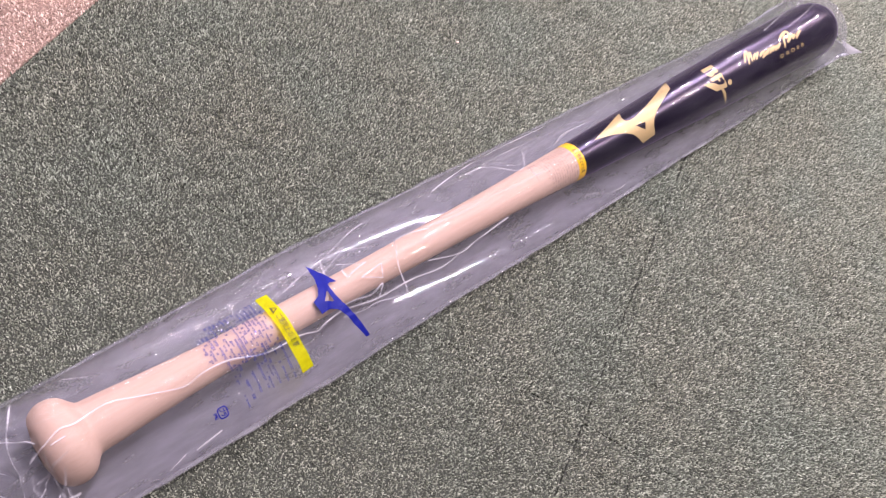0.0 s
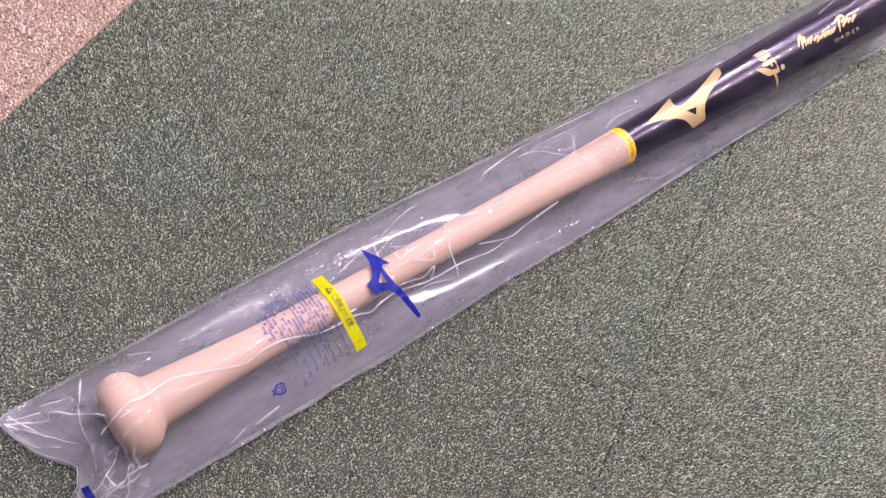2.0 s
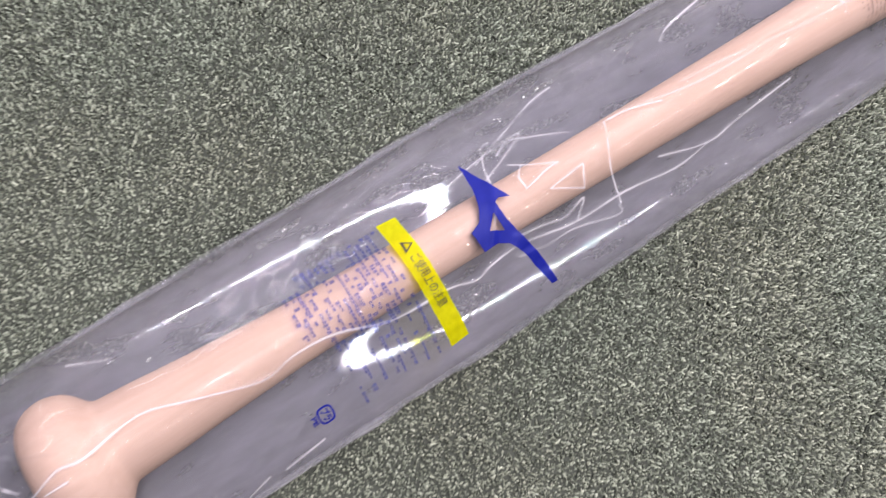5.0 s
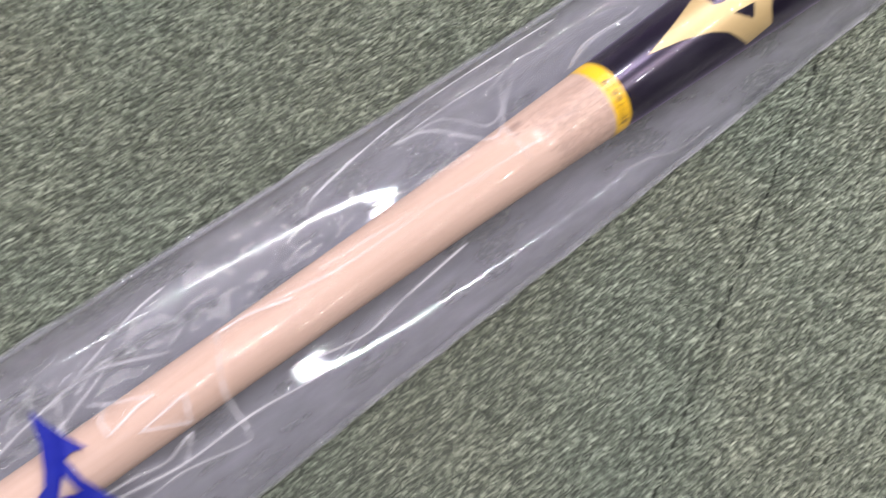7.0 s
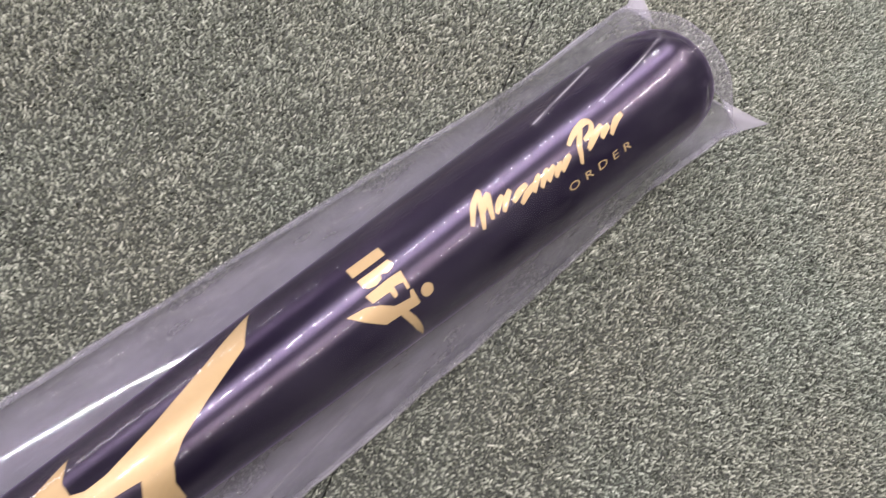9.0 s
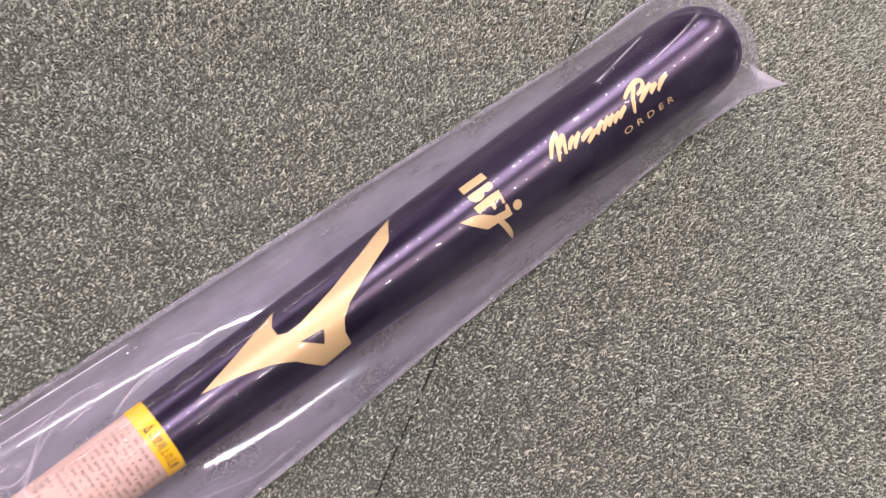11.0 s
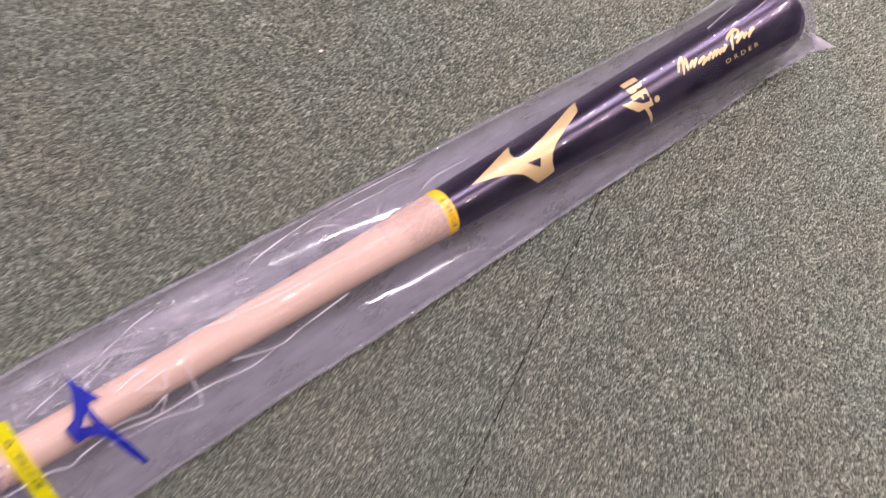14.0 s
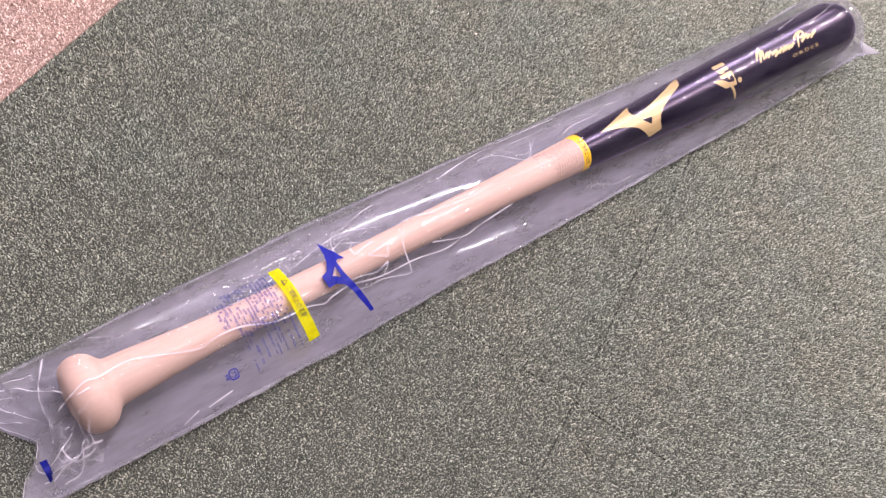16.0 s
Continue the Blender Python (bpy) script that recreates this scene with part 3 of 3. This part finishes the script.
def fold(field, line, high, wide, white):
    """One sharp fold along a broken line, running out at both ends, with a shallow slope to one side and a glint
    painted on its crest.
    """
    xs, ys = [q[0] for q in line], [q[1] for q in line]
    win = near_line(min(xs) - 0.011, max(xs) + 0.011, min(ys) - 0.011, max(ys) + 0.011)
    gx, gy = np.meshgrid(FIELD_X[win[0]], FIELD_Y[win[1]], indexing="ij")
    best = np.full(gx.shape, 9.0)
    for (ax, ay), (bx, by) in zip(line, line[1:]):
        t = np.clip(((gx - ax) * (bx - ax) + (gy - ay) * (by - ay)) / ((bx - ax) ** 2 + (by - ay) ** 2), 0, 1)
        best = np.minimum(best, np.hypot(gx - ax - t * (bx - ax), gy - ay - t * (by - ay)))
    CREST_GLINTS[win] = np.maximum(CREST_GLINTS[win], white * np.exp(-(best / (0.00042 + 0.0001 * np.sin(140 * gx + 230 * gy) * np.sin(61 * gx - 95 * gy))) ** 2))
    field[win] += np.maximum(high - (np.sqrt(best * best + 0.0005 ** 2) - 0.0005) * high / wide, 0)


def crease_field():
    """Heights of the film's creases on a grid of the plan: folds along broken lines over long soft waves."""
    gx, gy = np.meshgrid(FIELD_X, FIELD_Y, indexing="ij")
    field = np.zeros_like(gx)
    for k in range(7):
        fx, fy, ph = rng.uniform(8, 26), rng.uniform(-45, 45), rng.uniform(0, 6.3)
        field += 0.00013 * np.sin(fx * gx + fy * gy + ph)
    zones = ((-0.05, 0.005, 46, 0.010, 0.03, 1.3, 0.0016), (0.03, 0.16, 4, 0.02, 0.06, 0.4, 0.0004), (0.16, 0.30, 5, 0.012, 0.04, 0.7, 0.0005),
             (0.28, 0.46, 4, 0.03, 0.09, 0.25, 0.0004), (0.46, 0.78, 2, 0.05, 0.14, 0.1, 0.0003), (0.80, 0.86, 16, 0.010, 0.03, 1.2, 0.0007))
    for x0, x1, count, short, long, swing, high in zones:
        for _ in range(count):
            cx, cy, ln, turn = rng.uniform(x0, x1), rng.uniform(-0.044, 0.047), rng.uniform(short, long) / 2, rng.normal(0, swing)
            dx, dy, kink = ln * math.cos(turn), ln * math.sin(turn), rng.normal(0, ln * 0.12, 2)
            fold(field, [(cx - dx, cy - dy), (cx - kink[0], cy + kink[1]), (cx + dx, cy + dy)], high * rng.uniform(0.5, 1.2), high * rng.uniform(1.6, 4.0), (0.4 if x1 < 0.01 else 0.14) * rng.random() ** 2)
    # last value: strength of the glint painted along each crest
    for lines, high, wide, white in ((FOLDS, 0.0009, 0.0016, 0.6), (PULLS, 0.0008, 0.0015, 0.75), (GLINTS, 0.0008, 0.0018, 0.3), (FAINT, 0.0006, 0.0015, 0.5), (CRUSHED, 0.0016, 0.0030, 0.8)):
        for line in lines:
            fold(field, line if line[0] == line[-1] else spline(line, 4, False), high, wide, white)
    # long soft folds where the slack film runs down to its edges
    clear_of_bat = np.clip((np.abs(gy) - np.interp(gx, PROFILE_X, PROFILE_R) - 0.001) / 0.003, 0, 1) * np.interp(gx, [0.40, 0.50], [1.0, 0.35])
    for _ in range(36):
        turn, k, ph = rng.normal(1.2, 0.5) * rng.choice((-1, 1)), rng.uniform(260, 900), rng.uniform(0, 6.3)
        field += clear_of_bat * 0.021 / k * np.sin(k * (gx * math.cos(turn) + gy * math.sin(turn)) + ph)
    for side, count in ((1, 26), (-1, 30)):
        for _ in range(count):
            cx, cy, ln = rng.uniform(0.02, 0.80), side * rng.uniform(0.026, 0.043), rng.uniform(0.02, 0.09)
            high, wide, lean = rng.uniform(0.0003, 0.0008), rng.uniform(0.0012, 0.0030), rng.normal(0, 0.05)
            along = gx - cx
            field += clear_of_bat * high * np.exp(-(along / ln) ** 2 - ((gy - cy - lean * along - 0.0015 * np.sin(along * 60 + cy * 900)) / wide) ** 2)
    # broad facets where the slack mouth has been crushed
    for _ in range(14):
        cx, cy, ln, turn = rng.uniform(-0.045, -0.008), rng.uniform(-0.040, 0.040), rng.uniform(0.008, 0.018), rng.uniform(0, 3.1)
        dx, dy = ln * math.cos(turn), ln * math.sin(turn)
        fold(field, [(cx - dx, cy - dy), (cx + dx, cy + dy)], rng.uniform(0.0015, 0.0034), rng.uniform(0.006, 0.010), 0.3 * rng.random() ** 2)
    # crumpled corner of the mouth, small folds with painted glints
    for _ in range(16):
        cx, cy, ln, turn = rng.uniform(-0.024, 0.002), rng.uniform(-0.041, -0.030), rng.uniform(0.003, 0.008), rng.normal(0.5, 0.7)
        dx, dy = ln * math.cos(turn), ln * math.sin(turn)
        fold(field, [(cx - dx, cy - dy), (cx + rng.normal(0, 0.001), cy + rng.normal(0, 0.001)), (cx + dx, cy + dy)], rng.uniform(0.001, 0.0026), 0.003, 0.5 * rng.random() ** 2)
    # the painted glints come and go along a fold; one more lines the cut mouth's rim
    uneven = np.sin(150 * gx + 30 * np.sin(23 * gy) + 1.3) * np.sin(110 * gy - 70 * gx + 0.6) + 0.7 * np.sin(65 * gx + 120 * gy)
    CREST_GLINTS[:] *= np.clip(0.72 + 0.28 * uneven, 0.25, 1.0)
    CREST_GLINTS[18:22, :] = np.maximum(CREST_GLINTS[18:22, :], 0.4)
    return field


FIELD = crease_field()


def crease(x, y, field=None):
    """The crease height at places of the plan, or another field there."""
    f = FIELD if field is None else field
    i, j = np.clip((x - FIELD_X[0]) / GRID_X, 0, len(FIELD_X) - 2.001), np.clip((y - FIELD_Y[0]) / GRID_Y, 0, len(FIELD_Y) - 2.001)
    a, b = i.astype(int), j.astype(int)
    i, j = i - a, j - b
    return (f[a, b] * (1 - i) + f[a + 1, b] * i) * (1 - j) + (f[a, b + 1] * (1 - i) + f[a + 1, b + 1] * i) * j


def radii(x):
    """radius() for many places at once."""
    return np.interp(x[..., None] + np.arange(-3, 4) * 0.0006, PROFILE_X, PROFILE_R).mean(-1)


def film_heights(x, y, rough=1.0):
    """Height of the upper film at many places of the plan."""
    w = np.where(y > 0, np.interp(x, *LEFT_W), np.interp(x, *RIGHT_W))
    v = np.minimum(np.abs(y) / w, 1.0)
    c = axis_z(x)
    # over the axis: on the bat, down to the carpet past the knob and to the seal past the barrel
    soft = x[..., None] + np.linspace(-0.009, 0.009, 9)
    over = np.where(x < 0.08, np.interp(soft, [-0.06, -0.035, -0.012, 0.0, 0.008, 0.022, 0.034, 0.050, 0.063, 0.105], [0.0, 0.0, 0.014, 0.0235, 0.0276, 0.0276, 0.0195, 0.0154, 0.0143, 0.0120]).mean(-1), radii(np.minimum(x, 0.82)))
    h = np.minimum(np.minimum(c + over + 0.0016, np.where(x < 0.005, np.interp(x, [-0.06, -0.03, 0.005], [0.006, 0.010, 1.0]), 9)), np.interp(x, [0.828, 0.845, 0.87], [1.0, 0.052, 0.035]))
    low = np.interp(x, [-0.06, 0.0, 0.78, 0.845, 0.87], [0.006, 0.0085, 0.0085, 0.028, 0.033])
    # taut: from the edge straight up to the bat, then round it
    r = np.maximum(h - c, 0.002)
    q = np.hypot(w, low - c)
    tangent = np.arctan2(low - c, w) + np.arccos(np.minimum(r / q, 1.0))
    ty, tz = r * np.cos(tangent), c + r * np.sin(tangent)
    taut = np.where(np.abs(y) < ty, c + np.sqrt(np.maximum(r * r - y * y, 0)), low + (tz - low) * (w - np.abs(y)) / np.maximum(w - ty, 1e-6))
    h = np.maximum(h, low + 0.001)
    dome = low + (h - low) * np.sqrt(np.maximum(1 - v ** 3.2, 0))
    puff = np.interp(x, [-0.05, 0.0, 0.06, 0.14, 0.26, 0.40, 0.50, 0.87], [0.9, 0.4, 0.4, 0.55, 0.5, 0.35, 0.2, 0.2])
    z = taut + (dome - taut) * puff + rough * (1 - v ** 6) * crease(x, y)
    inner = radii(x)
    under = np.where((x >= -0.003) & (x <= 0.84) & (np.abs(y) < inner), c + np.sqrt(np.maximum(inner * inner - y * y, 0)), 0.0)
    return np.maximum(np.maximum(z, 0.0035), under + 0.0006)


def film_top(x, y):
    if x < 0:
        x = -0.05 * x / float(np.interp(y, *MOUTH))
    return float(film_heights(np.array([x]), np.array([y]))[0])


def bag_sheet(lower):
    """The upper or the lower film of the bag, from its crumpled mouth to the sealed end."""
    rows = np.r_[np.linspace(-0.05, 0.06, 100), np.linspace(0.0615, 0.80, 200), np.linspace(0.802, 0.866, 56)] if lower else np.r_[np.arange(-0.05, 0.155, 0.0006), np.arange(0.1552, 0.30, 0.0004), np.arange(0.301, 0.7995, 0.001), np.linspace(0.8005, 0.866, 100)]
    a = np.linspace(0, math.pi, 44 if lower else 310)
    wl, wr = np.interp(rows, *LEFT_W)[:, None], np.interp(rows, *RIGHT_W)[:, None]
    s = np.repeat(rows[:, None], len(a), 1)
    y = np.where(a < math.pi / 2, np.cos(a) * wl, np.cos(a) * wr)
    v = np.minimum(np.abs(y) / np.where(y > 0, wl, wr), 1.0)
    z = film_heights(s, y * 0.9999)
    if lower:
        fall = np.interp(s, [-0.06, 0.0, 0.78, 0.845, 0.87], [0.006, 0.0085, 0.0085, 0.028, 0.033])
        lift = np.interp(s, [0.822, 0.862], [0, 1])
        z = np.minimum(0.0018 + (fall - 0.0024) * v ** 7 + lift * 0.030 * (1 - v ** 7), z - 0.0004)
    wander = np.array([noise.noise(Vector((t * 25, 1.0, 2.0))) * 0.0007 + noise.noise(Vector((t * 90, 4.0, 2.0))) * 0.0005 for t in rows])[:, None]
    y = y + wander * v ** 4 * np.where(y > 0, 1, -1)
    x = np.where(s < 0, s * -np.interp(y, *MOUTH) / 0.05, np.where(s > 0.836, 0.836 + (s - 0.836) * (0.26 + 0.74 * v ** 2), s))
    n, m = s.shape
    k = (np.arange(n - 1)[:, None] * m + np.arange(m - 1)).ravel()
    faces = np.stack([k, k + 1, k + m + 1, k + m] if lower else [k, k + m, k + m + 1, k + 1], 1)
    me = bpy.data.meshes.new("film")
    me.from_pydata(np.stack([x, y, z], -1).reshape(-1, 3).tolist(), [], faces.tolist())
    bm = bmesh.new()
    bm.from_mesh(me)
    bpy.data.meshes.remove(me)
    # painted crest glints, plus whitening towards the mouth and the sealed end
    return bm, (crease(s, y, CREST_GLINTS) + np.interp(s, [-0.05, -0.010, 0.836, 0.852], [0.16, 0.0, 0.0, 0.30])).ravel()


bag = tagged(new("plastic_bag"), "clear crinkled plastic bag with blue and yellow print", "plastic bag")
# the film's fold attribute carries the painted glints and the whitened ends
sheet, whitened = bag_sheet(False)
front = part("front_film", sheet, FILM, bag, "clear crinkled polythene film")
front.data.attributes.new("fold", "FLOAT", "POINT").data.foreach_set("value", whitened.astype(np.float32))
part("back_film", bag_sheet(True)[0], BACK_FILM, bag, "milky polythene film against the carpet")


def seal(side):
    """The welded edge of the bag: a thin uneven ribbon along its fold."""
    bm = bmesh.new()
    rings = []
    for s in np.linspace(-0.045, 0.85, 440):
        w = float(np.interp(s, *(LEFT_W if side > 0 else RIGHT_W)))
        wander = noise.noise(Vector((s * 25, 1.0, 2.0))) * 0.0007 + noise.noise(Vector((s * 90, 4.0, 2.0))) * 0.0005
        out = 0.0012 + 0.0009 * noise.noise(Vector((s * 40, 7.0, side)))
        x = s * 0.68 if s < 0 else s
        z = edge(s)
        row = ((w - 0.0022, z + 0.0012), (w + wander, z + 0.0006), (w + wander + out, z - 0.0004), (w + wander, z - 0.0012))
        rings.append([bm.verts.new((x, side * y, q)) for y, q in row])
    for a, b in zip(rings, rings[1:]):
        for i in range(4):
            bm.faces.new((a[i], b[i], b[(i + 1) % 4], a[(i + 1) % 4]))
    bmesh.ops.recalc_face_normals(bm, faces=bm.faces)
    return bm


part("side_seal", seal(1), SEAL, bag, "whitish welded film edge")
part("side_seal", seal(-1), SEAL, bag, "whitish welded film edge")


def on_film(x, y, lift=0.0004):
    return Vector((x, y, film_top(x, y) + lift))


part("caution_strip", decal([(0.1500, 0.0195), (0.1588, 0.0190), (0.1618, -0.0365), (0.1530, -0.0372)], on_film, 0.0022), LIME, bag, "yellow-green printed caution strip")
part("strip_words", lettering("ご使用上の注意", 0.0050, lambda u, v: on_film(0.1541 + v + u * 0.05, 0.0020 - u, 0.0007), 1.0, 0.0235), BLACK, bag, "black Japanese caution words")
part("strip_sign", decal([(0.1536, 0.0035), (0.1538, 0.0088), (0.1584, 0.0060)], lambda u, v: on_film(u, v, 0.0007), 0.003, ([(0.1547, 0.0047), (0.1548, 0.0076), (0.1573, 0.0061)],)), BLACK, bag, "black warning triangle")
bird = [(0.1940, 0.0250), (0.1970, 0.0165), (0.2000, 0.0092), (0.2032, 0.0022), (0.1985, 0.0040), (0.1962, 0.0030), (0.1970, -0.0055), (0.1998, -0.0140), (0.2042, -0.0252),
        (0.2080, -0.0378), (0.2049, -0.0376), (0.2005, -0.0285), (0.1974, -0.0203), (0.1935, -0.0142), (0.1888, -0.0118), (0.1822, -0.0122), (0.1808, -0.0030), (0.1860, -0.0008), (0.1890, 0.0040), (0.1920, 0.0120)]
part("blue_mark", decal(bird, on_film, 0.0025, ([(0.1930, -0.0003), (0.1940, -0.0088), (0.1880, -0.0060)],)), BLUE, bag, "deep blue winged mark")
rows_of_print = print_rows(0.1482, 0.1110, 0.0027, -0.0185, [0.037, 0.036, 0.030, 0.020, 0.014], 0.0015, 0.0017, lambda u, v: on_film(u, -v), True)
rows_of_print += print_rows(0.1100, 0.1040, 0.0028, -0.0125, [0.006], 0.0017, 0.0019, lambda u, v: on_film(u, -v), True)
part("small_print", joined(rows_of_print), PALE_BLUE, bag, "rows of small faded blue print")
ring_out = [(0.0960 + 0.0034 * math.copysign(abs(math.cos(a)) ** 0.6, math.cos(a)), -0.0330 + 0.0034 * math.copysign(abs(math.sin(a)) ** 0.6, math.sin(a))) for a in np.linspace(0, 2 * math.pi, 28, endpoint=False)]
ring_in = [(0.0960 + (x - 0.0960) * 0.78, -0.0330 + (y + 0.0330) * 0.78) for x, y in ring_out]
part("recycling_mark", joined([decal(ring_out, on_film, 0.003, (ring_in,)), lettering("プラ", 0.0040, lambda u, v: on_film(0.0945 + v, -0.0306 - u, 0.0006), 1.0, 0.0048, 0.00012),
                               lettering("PE", 0.0030, lambda u, v: on_film(0.0900 + v, -0.0314 - u, 0.0006), 1.0, 0.0036, 0.0001)]), BLUE, bag, "small blue plastics recycling mark")
part("blue_bar", decal([(-0.0310, -0.0225), (-0.0270, -0.0225), (-0.0268, -0.0358), (-0.0308, -0.0358)], lambda u, v: on_film(u, v, 0.0012), 0.002), BLUE, bag, "short dark blue printed bar")

# ---- lamps' housings ----
for along, across, width, share, tone in LAMP_ROWS:
    lx, ly = lamp_place(along, across)
    # the widest housing belongs to the added fill lamp
    ob = tagged(part("ceiling_lamp", box(-2.5, 2.5, -width / 2 - 0.04, width / 2 + 0.04, -0.04, 0.04, 0.01), METAL), "long white ceiling batten lamp" if width < 0.1 else "long broad fill lamp added under the ceiling", "ceiling lamp", group="ceiling lamps")
    ob.matrix_world = pose(lx, ly, CEILING - 0.042, 0, 0, LAMP_TURN)
# ---- a scrap on the carpet ----
bm = bmesh.new()
bmesh.ops.create_icosphere(bm, subdivisions=2, radius=0.0016)
for v in bm.verts:
    v.co = Vector((0.460 + v.co.x * (1 + 0.4 * noise.noise(v.co * 900)), 0.163 + v.co.y * 0.8, 0.0006 + v.co.z * 0.6))
tagged(part("lint", bm, PINK_PILE), "tiny pale scrap of lint on carpet", "lint")
